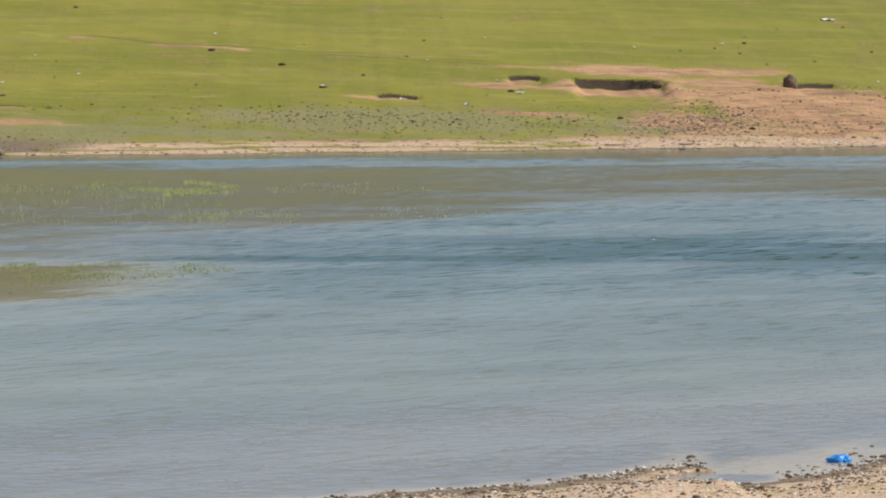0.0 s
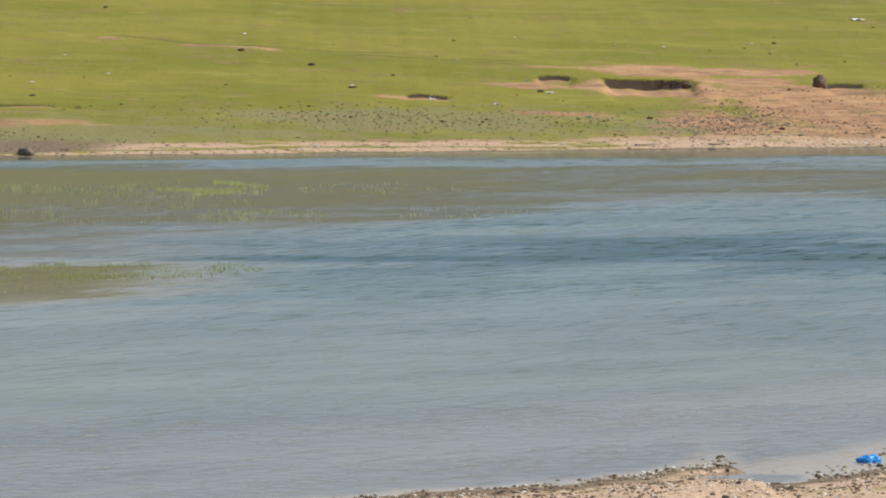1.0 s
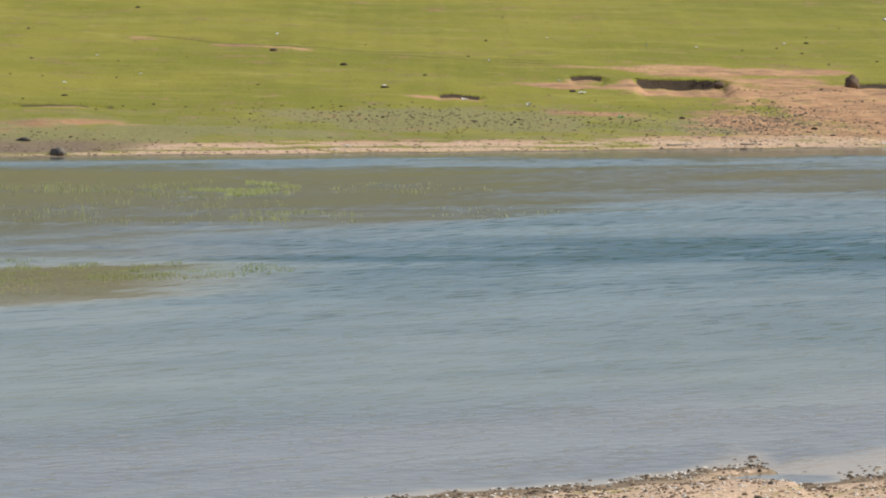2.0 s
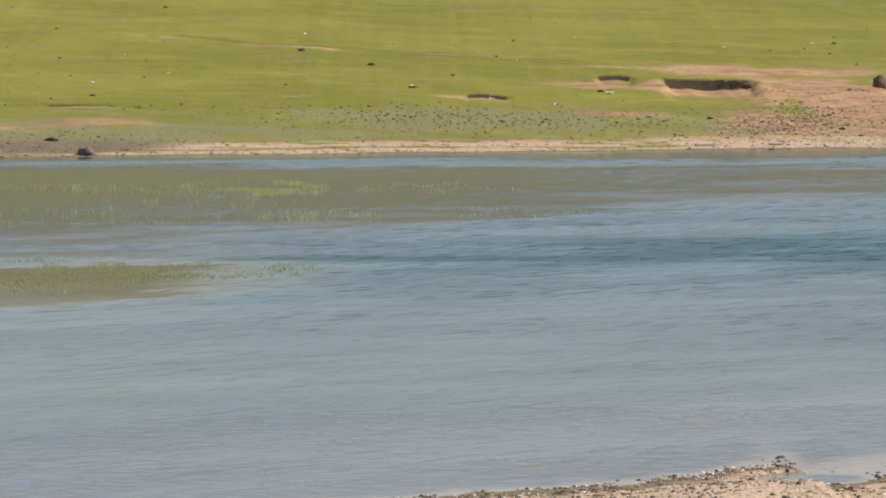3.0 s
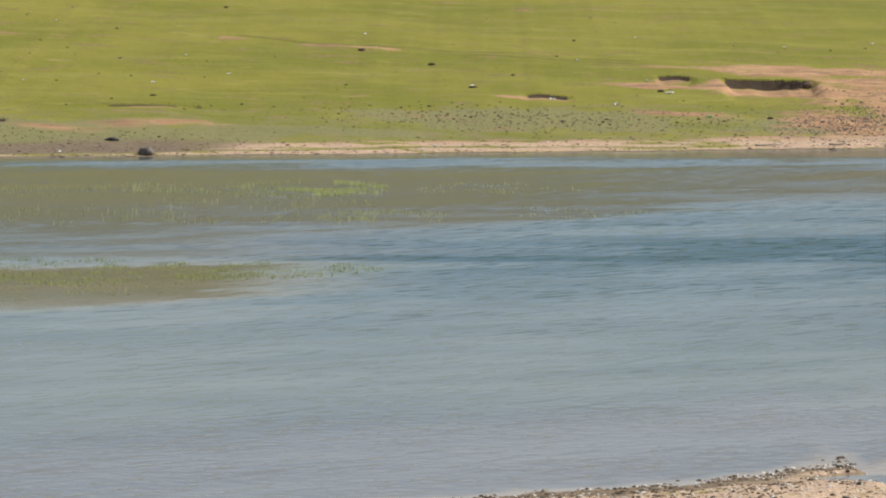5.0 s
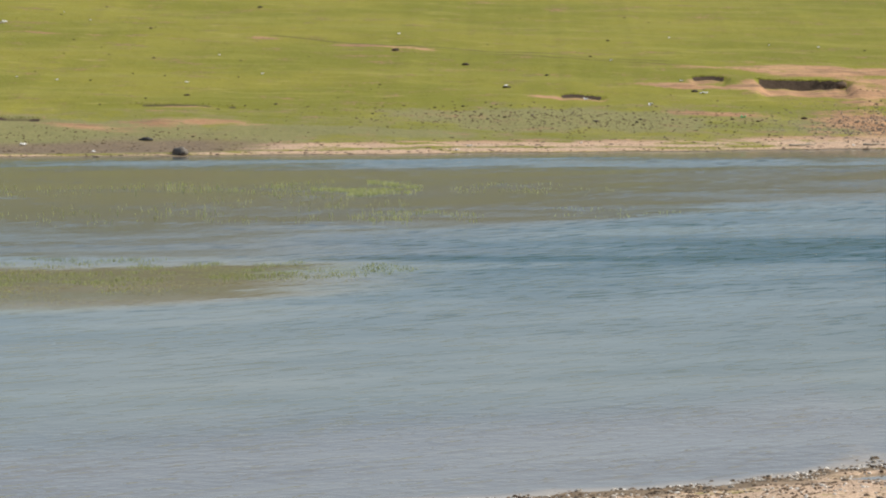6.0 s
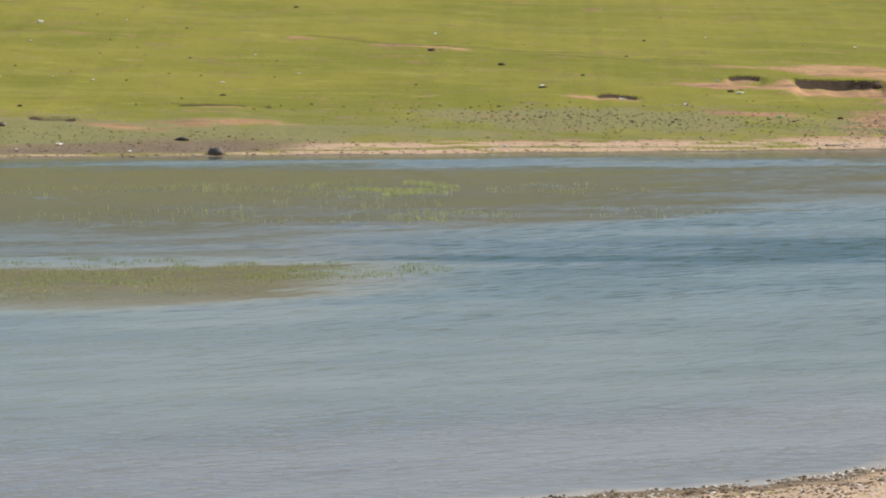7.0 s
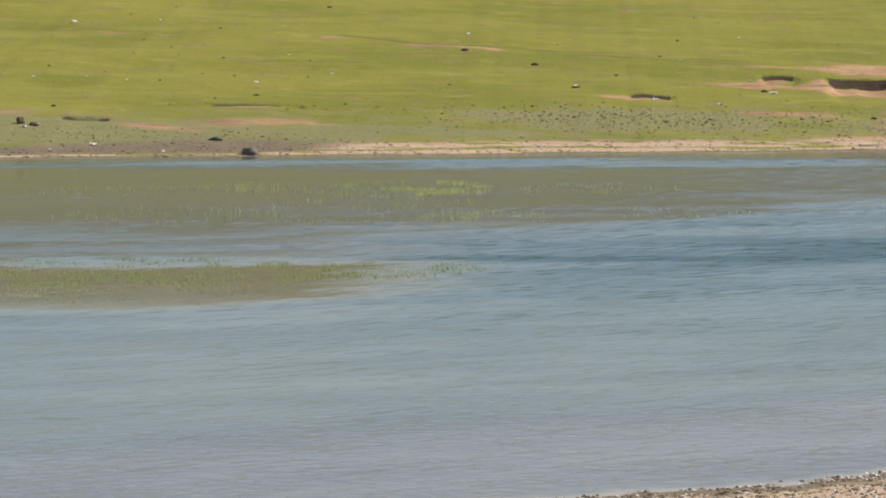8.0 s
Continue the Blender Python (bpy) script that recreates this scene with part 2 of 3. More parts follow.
def plain_material(name, a, b, size, roughness=0.85, relief=0.02, spec=0.3):
    """Two tones that wander over a thing, a little different on each."""
    m, n, l, bsdf = material(name)
    v = coords(n, l)
    info = n.new("ShaderNodeObjectInfo")
    geo = n.new("ShaderNodeNewGeometry")
    shift = calc(n, l, "ADD", info.outputs["Random"], geo.outputs["Random Per Island"])
    fac = calc(n, l, "ADD", speckle(n, l, v, size), calc(n, l, "MULTIPLY", calc(n, l, "SUBTRACT", shift, 1.0), 0.35))
    colour = blend(n, l, smooth(n, l, fac, 0.3, 0.7), a, b)
    l.new(colour, bsdf.inputs["Base Color"])
    bsdf.inputs["Roughness"].default_value = roughness
    bsdf.inputs["Specular IOR Level"].default_value = spec
    if relief:
        bump(n, l, bsdf, speckle(n, l, v, size * 0.4), relief)
    return m


def leaf_material(name, a, b):
    """Thin leaves that let part of the light through."""
    m, n, l, bsdf = material(name)
    geo = n.new("ShaderNodeNewGeometry")
    colour = blend(n, l, geo.outputs["Random Per Island"], a, b)
    l.new(colour, bsdf.inputs["Base Color"])
    bsdf.inputs["Roughness"].default_value = 0.7
    thin, both = n.new("ShaderNodeBsdfTranslucent"), n.new("ShaderNodeMixShader")
    l.new(colour, thin.inputs["Color"])
    both.inputs[0].default_value = 0.5
    l.new(bsdf.outputs[0], both.inputs[1])
    l.new(thin.outputs[0], both.inputs[2])
    l.new(both.outputs[0], n["Material Output"].inputs["Surface"])
    return m


GROUND = ground_material()
WATER = water_material()
STONE = plain_material("grey_stone", (0.39, 0.325, 0.245), (0.155, 0.122, 0.088), 0.08)
PALE = plain_material("pale_stone", (0.80, 0.75, 0.67), (0.52, 0.46, 0.38), 0.07)
DARK = plain_material("dark_stone", (0.085, 0.080, 0.070), (0.035, 0.033, 0.030), 0.12)
CLOD = plain_material("dark_earth", (0.115, 0.078, 0.048), (0.040, 0.030, 0.020), 0.10)
SOIL = plain_material("brown_soil", (0.27, 0.19, 0.12), (0.12, 0.085, 0.055), 0.10)
FIELD = plain_material("field_stone", (0.25, 0.175, 0.10), (0.105, 0.074, 0.044), 0.12)
BANK = plain_material("dark_bank_stone", (0.150, 0.108, 0.064), (0.060, 0.044, 0.028), 0.12, 0.9, 0.02, 0.1)
BOULDER = plain_material("grey_boulder", (0.245, 0.215, 0.178), (0.115, 0.100, 0.084), 0.15)
DARK_FIELD = plain_material("bank_stone", (0.33, 0.26, 0.19), (0.15, 0.12, 0.09), 0.12)
EARTH = plain_material("brown_earth", (0.175, 0.120, 0.078), (0.080, 0.056, 0.038), 0.15)
GREEN_LITTER = plain_material("green_plastic", (0.10, 0.42, 0.12), (0.16, 0.55, 0.20), 0.10, 0.4, 0.0, 0.5)
BLUE = plain_material("blue_plastic", (0.015, 0.27, 0.78), (0.06, 0.45, 0.92), 0.09, 0.35, 0.0, 0.5)
WOOD = plain_material("bleached_wood", (0.48, 0.42, 0.33), (0.34, 0.28, 0.21), 0.10)
LITTER = plain_material("white_plastic", (0.90, 0.89, 0.86), (0.80, 0.79, 0.76), 0.2, 0.6, 0)
TURF = leaf_material("short_turf", (0.20, 0.215, 0.022), (0.29, 0.27, 0.04))
REED = leaf_material("water_grass", (0.62, 0.63, 0.26), (0.48, 0.53, 0.19))
DULL_REED = leaf_material("sunken_weed", (0.42, 0.46, 0.17), (0.33, 0.36, 0.14))
WEED = plain_material("floating_weed", (0.22, 0.24, 0.06), (0.26, 0.20, 0.09), 0.4, 0.7, 0.01)


# ---- mesh helpers ----
def sheet(name, xs, ys, height, mat, keys=()):
    """A grid of quads over the lines xs and ys, with a height and named values at each vertex."""
    gx, gy = np.meshgrid(xs, ys)
    gx, gy = gx.ravel(), gy.ravel()
    co = np.stack([gx, gy, height(gx, gy)], 1).astype(np.float32)
    w, h = len(xs), len(ys)
    i = (np.arange(h - 1)[:, None] * w + np.arange(w - 1)[None]).ravel()
    quads = np.stack([i, i + 1, i + 1 + w, i + w], 1).astype(np.int32)
    me = bpy.data.meshes.new(name)
    me.vertices.add(len(co))
    me.vertices.foreach_set("co", co.ravel())
    me.loops.add(quads.size)
    me.loops.foreach_set("vertex_index", quads.ravel())
    me.polygons.add(len(quads))
    me.polygons.foreach_set("loop_start", np.arange(0, quads.size, 4, dtype=np.int32))
    me.polygons.foreach_set("use_smooth", np.ones(len(quads), dtype=bool))
    me.update(calc_edges=True)
    for key, values in keys:
        me.attributes.new(key, "FLOAT", "POINT").data.foreach_set("value", values(gx, gy).astype(np.float32))
    me.materials.append(mat)
    return new(name, me)


def lines(*stretches):
    """Grid lines from stretches of (start, end, step)."""
    out = []
    for a, b, step in stretches:
        out.extend(np.arange(a, b, step).tolist())
    out.append(stretches[-1][1])
    return np.array(sorted(set(round(v, 4) for v in out)))


def raw_mesh(name, verts, faces, mat, smooth_faces=False):
    me = bpy.data.meshes.new(name)
    me.from_pydata(verts, [], faces)
    me.materials.append(mat)
    if smooth_faces:
        me.polygons.foreach_set("use_smooth", np.ones(len(me.polygons), dtype=bool))
    me.update()
    return me


def part(name, bm, mat, parent=None, label="", smooth_faces=True):
    """Links a bmesh as one mesh object, under a thing or part if one is given."""
    me = bpy.data.meshes.new(name)
    for f in bm.faces:
        f.smooth = smooth_faces
    bm.to_mesh(me)
    bm.free()
    me.materials.append(mat)
    ob = new(name, me)
    ob.parent = parent
    return tagged(ob, label)


def lump(seed, sx, sy, sz, level=2, ragged=0.35, flat=0.35):
    """A weathered lump: an uneven ball with a flattened foot."""
    bm = bmesh.new()
    bmesh.ops.create_icosphere(bm, subdivisions=level, radius=1.0)
    off = Vector((seed * 3.17, seed * 1.71, seed * 0.53))
    for v in bm.verts:
        c = v.co.copy()
        d = 1 + ragged * noise.noise(c * 1.1 + off) + 0.5 * ragged * noise.noise(c * 2.7 + off)
        c = c * d
        if c.z < -flat:
            c.z = -flat + (c.z + flat) * 0.15
        v.co = Vector((c.x * sx, c.y * sy, (c.z + flat * 0.8) * sz))
    return bm


def lump_arrays(seed, level=1):
    bm = lump(seed, 1, 1, 1, level)
    verts = np.array([v.co[:] for v in bm.verts])
    faces = np.array([[v.index for v in f.verts] for f in bm.faces])
    bm.free()
    return verts, faces


def strew(name, mat, spots, sizes, rng, squash=0.6, level=1):
    """Many small stones as one mesh."""
    kinds = [lump_arrays(40 + k, level) for k in range(6)]
    verts, faces, base = [], [], 0
    low = ground_z(np.array(spots)[:, 0], np.array(spots)[:, 1])
    for (x, y), s, foot in zip(spots, sizes, low):
        kv, kf = kinds[rng.integers(len(kinds))]
        a = rng.uniform(0, 6.28)
        c, sn = math.cos(a), math.sin(a)
        p = kv * (s * rng.uniform(0.7, 1.3), s * rng.uniform(0.7, 1.2), s * squash)
        q = np.stack([p[:, 0] * c - p[:, 1] * sn + x, p[:, 0] * sn + p[:, 1] * c + y, p[:, 2]], 1)
        q[:, 2] += foot - 0.15 * s
        verts.append(q)
        faces.append(kf + base)
        base += len(q)
    me = raw_mesh(name, np.concatenate(verts).tolist(), np.concatenate(faces).tolist(), mat)
    return new(name, me)


# ---- ground and water ----
def track_y(x):
    """The line of the wheel track over the pasture."""
    return (np.interp(x, (-40, -17.3, -13.8, -11.6, -9.0, -7.6, -5.8, -3.4, 1.6, 5.9, 8.7, 13.0), (287.5, 283.2, 284.6, 283.4, 281.4, 280.6, 278.9, 277.8, 276.0, 273.8, 272.2, 270.5))
            + 0.5 * (rough(x, x * 0, 3.0, 61) - 0.5))


def bare_of(x, y):
    df, dn = y - far_shore(x), near_shore(x) - y
    # two pale ribbons of sand with a strip of silt and thin grass between them
    wander = 1.6 * (rough(x, x * 0, 7.0, 31) - 0.5)
    torn = ease(0.30, 0.52, rough(x * 0.45, y * 1.6, 2.2, 32, 4))
    low_band = ease(0.6, 1.1, df) * ease(2.7, 1.9, df + wander)
    high_band = ease(2.6, 3.6, df + wander) * ease(7.2, 5.2, df + 1.3 * wander) * ease(-15, -9, x)
    east = ease(9, 16, x)
    b = np.maximum(np.maximum(low_band * (0.35 + 0.75 * torn), high_band * (0.25 + 0.85 * torn)),
                   east * ease(0.6, 1.6, df) * ease(8.5, 6.0, df + wander) * (0.6 + 0.5 * torn))
    b = b * (0.72 + 0.28 * ease(-17, -11, x))
    for cx, cy, lx, ly, w in ((16.3, 269.8, 4.4, 3.4, 2.6), (12.6, 270.6, 3.6, 1.6, 1.4), (20.5, 265.5, 4.0, 4.0, 2.0), (24.8, 253.0, 7.5, 14.0, 2.6), (34.0, 241.0, 14.0, 14.0, 2.5),
                              (20.0, 240.0, 7.0, 8.0, 1.2), (9.6, 261.2, 3.2, 2.2, 1.7), (14.2, 260.6, 4.2, 2.2, 1.8), (16.4, 261.6, 5.0, 2.6, 2.4), (20.4, 259.5, 4.5, 4.0, 2.0), (18.2, 243.5, 4.0, 8.0, 1.7), (2.7, 253.6, 2.0, 1.8, 1.7), (-19.0, 234.0, 3.0, 2.2, 0.7),
                              (-13.5, 236.0, 5.0, 2.2, 0.6), (-15.1, 243.7, 3.0, 0.7, 1.0), (21.5, 270.5, 4.4, 2.8, 2.2), (25.8, 262.6, 2.6, 3.4, 2.4), (11.5, 246.5, 4.0, 1.8, 1.1), (-26.0, 238.0, 4.0, 2.4, 0.4)):
        b = np.maximum(b, np.clip(w * blob(x, y, cx, cy, lx, ly), 0, 1))
    off = np.abs(y - track_y(x))
    for cx, cy, lx, ly, drop in HOLLOWS[:3]:
        back = cut_line(x, cx, cy, lx, ly) - y
        b = np.maximum(b, 0.75 * ease(1.35, 0.8, np.abs(x - cx + 0.2 * lx) / lx) * ease(0.2, 0.6, back) * ease(3.4 * ly, 1.2 * ly, back + 1.2 * (rough(x, y, 1.4, 15) - 0.5)))
    worn = 0.8 * ease(-14.4, -13.6, x) * ease(-11.6, -12.8, x) + 0.7 * ease(-9.6, -8.8, x) * ease(-7.2, -7.9, x) + 0.8 * ease(-8.2, -7.2, x) * ease(-2.2, -4.2, x)
    b = np.maximum(b, worn * ease(1.15, 0.45, off))
    b = np.maximum(b, 0.24 * ease(-32, -26, x) * ease(-14.0, -16.0, x) * ease(0.7, 0.2, off))
    return np.where(y < 150, ease(-1.0, 0.3, dn), b)


def stony_of(x, y):
    s = 0.0 * x
    for cx, cy, lx, ly, w in ((4.0, 241.5, 13.0, 8.5, 1.7), (18.0, 241.0, 9.0, 7.0, 1.6), (-23.0, 231.0, 16.0, 8.0, 2.2), (-8.0, 233.5, 12.0, 4.0, 1.2)):
        s = np.maximum(s, np.clip(w * blob(x, y, cx, cy, lx, ly), 0, 0.85))
    sparse = 0.46 * ease(36, 14, y - far_shore(x) + 8 * (rough(x, y, 8.0, 34) - 0.5))
    return np.where(y < 150, 0, np.maximum(s, sparse))


def soil_shade_of(x, y):
    """Dark topsoil where the turf has broken away, its dark including the cuts' shade."""
    s = 0.0 * x
    for cx, cy, lx, ly, drop in HOLLOWS:
        s = np.maximum(s, scoop(x, y, cx, cy, lx, ly)[1] * min(1.0, drop * 8.0) * (1 - 0.75 * ease(0.16, 0.08, drop) * ease(0.55, 0.40, rough(x, x * 0, 0.9, 16, 2))))
    off = y - track_y(x) - 0.2
    rut = np.maximum(ease(0.65, 0.2, np.abs(off - 1.15)), ease(0.5, 0.15, np.abs(off + 0.6)) * ease(-4, -1, x)) * ease(-14.5, -12.5, x) * ease(10.5, 8.5, x)
    return np.maximum(s, 0.40 * rut)


def unseen_dry_of(x, y):
    """Dry grass on the unseen upper slope, browned for its reflection in the lake."""
    return ease(316, 352, y + 14 * (rough(x, y, 12.0, 35) - 0.5)) * 0.9


def wet_of(x, y):
    df, dn = y - far_shore(x), near_shore(x) - y
    return np.where(y < 150, 0.7 * ease(0.11, 0.03, ground_z(x, y) + 0.10 * (rough(x, y, 0.8, 36) - 0.5)), np.maximum(ease(1.3, 0.2, df + 0.8 * (rough(x, y, 2.0, 33) - 0.5)),
                     0.72 * ease(-6, -14, x) * ease(1.8, 3.0, df) * ease(13, 6, df + 6 * (rough(x * 0.5, y, 4.0, 37) - 0.5))))


ground = sheet("ground",
               lines((-3500, -400, 250), (-400, -60, 20), (-60, -36, 2), (-36, 40, 0.2), (40, 70, 2), (70, 400, 20), (400, 3500, 250)),
               lines((-3000, -200, 200), (-200, 0, 10), (0, 72, 2), (72, 90, 0.1), (90, 212, 2), (212, 276, 0.2), (276, 290, 0.25), (290, 330, 0.5), (330, 480, 5), (480, 4400, 80)),
               ground_z, GROUND, (("bare", bare_of), ("stony", stony_of), ("wet", wet_of), ("soil_shade", soil_shade_of), ("unseen_dry", unseen_dry_of), ("pale", lambda x, y: np.where(y < 150, 1.0, 0.85 * ease(8.0, 4.5, y - far_shore(x))))))
tagged(ground, "grazed green pasture sloping to a sandy lake shore", "ground", kind="structure")


def slack_of(x, y):
    """Where weeds and the far bank keep the water slack."""
    df = y - far_shore(x)
    ragged = 8 * (rough(x * 0.3, y, 5.0, 43, 4) - 0.5)
    # the slack reaches nearest towards the weeds and draws back along the open water
    edge = 158 + 22 * ease(-4, 14, x + 4 * (rough(x, y, 9.0, 41) - 0.5))
    slack = ease(edge - 9, edge + 5, y + ragged) * ease(211, 202, y + 0.4 * ragged)
    mixed = 0.98 - 0.22 * ease(-2, 10, x) - 0.12 * ease(0.50, 0.70, rough(x * 0.3, y, 2.6, 47, 4)) * ease(200, 185, y)
    weedy = 0.76 * ease(3, -8, x + 5 * (rough(x * 0.4, y, 3.0, 50, 3) - 0.5)) * ease(139, 143, y) * ease(175, 160, y)
    calm = 0.25 * ease(0, 9, x) * ease(196, 204, y)
    return np.clip(np.maximum(np.maximum(np.maximum(slack * mixed, calm), weedy), ease(-6.5 - 7 * ease(2, 11, x), -2.5 - 4 * ease(2, 11, x), df + 0.15 * ragged)), 0, 1)


def weeds_of(x, y):
    """The weed bed in the near half of the lake."""
    near = 116.5 + 1.25 * np.maximum(x + 10.6, 0)
    return ease(-1.5, 2.5, y - near + 3 * (rough(x * 0.5, y, 4.0, 42) - 0.5)) * ease(144, 134, y + 4 * (rough(x * 0.5, y, 3.0, 48) - 0.5)) * ease(0.8, -7.0, x + 3 * (rough(x * 0.6, y, 5.0, 45) - 0.5))


def wake_of(x, y):
    """A lane of disturbed water across the lake, wide in the open and narrow towards the weeds."""
    streaky = 0.35 + 0.65 * ease(0.40, 0.56, rough(x * 0.16, y, 1.6, 51, 2))
    wide = ease(138, 140, y) * ease(156, 151, y + 0.25 * (18 - x)) * ease(0, 13, x) * streaky
    thin = ease(138.6, 139.8, y) * ease(143, 141, y) * ease(-9, -5, x)
    return np.maximum(wide, 0.8 * thin)


def ruffle_of(x, y):
    """How much the wind roughens the water."""
    dn = near_shore(x) - y
    wind = 0.45 + 0.12 * ease(95, 110, y) - 0.16 * ease(100, 108, y) * ease(130, 120, y) * ease(2, -4, x) + 0.36 * ease(122, 146, y + 0.5 * (x - 8)) * (1 - 0.4 * ease(-3, -12, x)) - 0.30 * ease(150, 158, y) + 0.8 * wake_of(x, y) - 0.08 * ease(196, 206, y)
    return wind * (1 - 0.90 * slack_of(x, y)) * (1 - 0.98 * weeds_of(x, y)) * (1 - 0.25 * ease(-3.0, 0.0, dn) - 0.5 * ease(-0.9, 0.0, dn))


def shallow_of(x, y):
    z = ground_z(x, y)
    return np.maximum(ease(-0.05, 0.0, z), 0.9 * ease(-0.12, -0.02, z) * ease(5.6, 6.6, x) * ease(10.0, 8.6, x)) * np.where(y < 150, 1.0, 0.7)


water = sheet("lake_water",
              lines((-2500, -400, 300), (-400, -60, 20), (-60, -4, 1.0), (-4, 14, 0.25), (14, 60, 1.0), (60, 400, 20), (400, 2500, 300)),
              lines((-20, 60, 8), (60, 72, 2), (72, 90, 0.2), (90, 136, 1.0), (136, 160, 0.4), (160, 300, 1.0)),
              lambda x, y: 0 * x, WATER, (("ruffle", ruffle_of), ("wake", wake_of), ("bed", weeds_of), ("shelf", lambda x, y: ease(-22, -8, near_shore(x) - y + 5 * (rough(x * 0.5, y, 5.0, 49) - 0.5))), ("shallow", shallow_of), ("silt", lambda x, y: ease(138, 98, y + 3 * (rough(x * 0.5, y, 5.0, 46) - 0.5) - 5 * ease(-2, -10, x))), ("weed", lambda x, y: slack_of(x, y))))
tagged(water, "rippled grey-blue lake with slack shallows", "water", kind="structure")


# ---- near shore ----
rng = np.random.default_rng(7)


def stone_thing(name, mesh, x, y, s, squash, label, group, mat_sink=0.18):
    ob = new(name, mesh)
    z = float(ground_z(x, y))
    ob.matrix_world = (Matrix.Translation((x, y, z - mat_sink * s * squash)) @ Matrix.Rotation(rng.uniform(0, 6.28), 4, "Z")
                       @ Matrix.Diagonal((s * rng.uniform(0.8, 1.3), s * rng.uniform(0.8, 1.2), s * squash, 1)))
    return tagged(ob, label, "stone", group)


def stone_mesh(seed, mat, level=2):
    bm = lump(seed, 1, 1, 1, level, 0.5)
    me = bpy.data.meshes.new("stone")
    for f in bm.faces:
        f.smooth = True
    bm.to_mesh(me)
    bm.free()
    me.materials.append(mat)
    return me


near_kinds = ([(stone_mesh(k, STONE), "grey-brown stone on the sandy lake shore") for k in range(4)]
              + [(stone_mesh(10 + k, PALE), "pale weathered stone on the sandy lake shore") for k in range(3)]
              + [(stone_mesh(20 + k, SOIL), "brown earthy clod on the sandy lake shore") for k in range(4)])
for _ in range(150):
    x = rng.uniform(-1.5, 11.5)
    band = rng.random()
    dn = rng.normal(0.3, 0.8) if band < 0.4 else rng.uniform(-2.2, 9.0)
    y = float(near_shore(x)) - dn
    pick = rng.integers(4, 7) if band < 0.22 else rng.choice(11, p=[0.09] * 4 + [0.10] * 3 + [0.085] * 4)
    mesh, label = near_kinds[pick]
    s = float(np.clip(rng.lognormal(-3.42, 0.42), 0.018, 0.085))
    if ground_z(x, y) < -0.6 * s:
        continue
    stone_thing("stone", mesh, x, y, s, 0.62, label, "stones along the near shore")

def pebble_spots(count, seed):
    """Places on the near shore, thickest along the waterline and in patches."""
    r = np.random.default_rng(seed)
    x = r.uniform(-2.5, 12.5, count * 4)
    dn = np.where(r.random(count * 4) < 0.22, r.exponential(1.6, count * 4) - 0.35, r.uniform(-0.4, 10.5, count * 4))
    y = near_shore(x) - dn
    keep = (ground_z(x, y) > -0.02) & (rough(x, y, 0.9, 77) > 0.36)
    return np.stack([x, y], 1)[keep][:count]


spots = pebble_spots(6200, 3)
sizes = np.clip(rng.lognormal(-3.85, 0.45, len(spots)), 0.008, 0.048)
half, third = len(spots) * 3 // 4, len(spots) * 2 // 5
tagged(strew("gravel", CLOD, spots[:third], sizes[:third], rng, 0.6), "dark grit scattered on pale sand", "gravel", kind="stuff")
tagged(strew("gravel", SOIL, spots[third:half], sizes[third:half], rng, 0.6), "brown grit and small clods on pale sand", "gravel", kind="stuff")
tagged(strew("gravel", PALE, spots[half:], sizes[half:], rng, 0.7), "pale pebbles scattered on the sand", "gravel", kind="stuff")

# stones that stand out of the shallows
standing = 0
while standing < 85:
    x = rng.uniform(5.6, 11.0) if rng.random() < 0.75 else rng.uniform(0.0, 5.6)
    y = float(near_shore(x)) + (rng.exponential(1.3) if rng.random() < 0.7 else rng.uniform(0, 5.5))
    s = float(np.clip(rng.lognormal(-3.5, 0.38), 0.016, 0.06))
    if -0.8 * s < ground_z(x, y) < 0.01:
        mesh, label = near_kinds[rng.choice([0, 2, 4, 4, 5, 6, 8, 9, 10])]
        stone_thing("stone", mesh, x, y, s, 0.8, label.replace("on the sandy lake shore", "standing in the shore shallows"), "stones in the shore shallows", 0.1)
        standing += 1

# a half-sunk dark stone in the pool
stone_thing("stone", near_kinds[8][0], 5.62, 78.5, 0.12, 0.42, "dark stone half sunk in the shore pool", "stones along the near shore", 0.3)


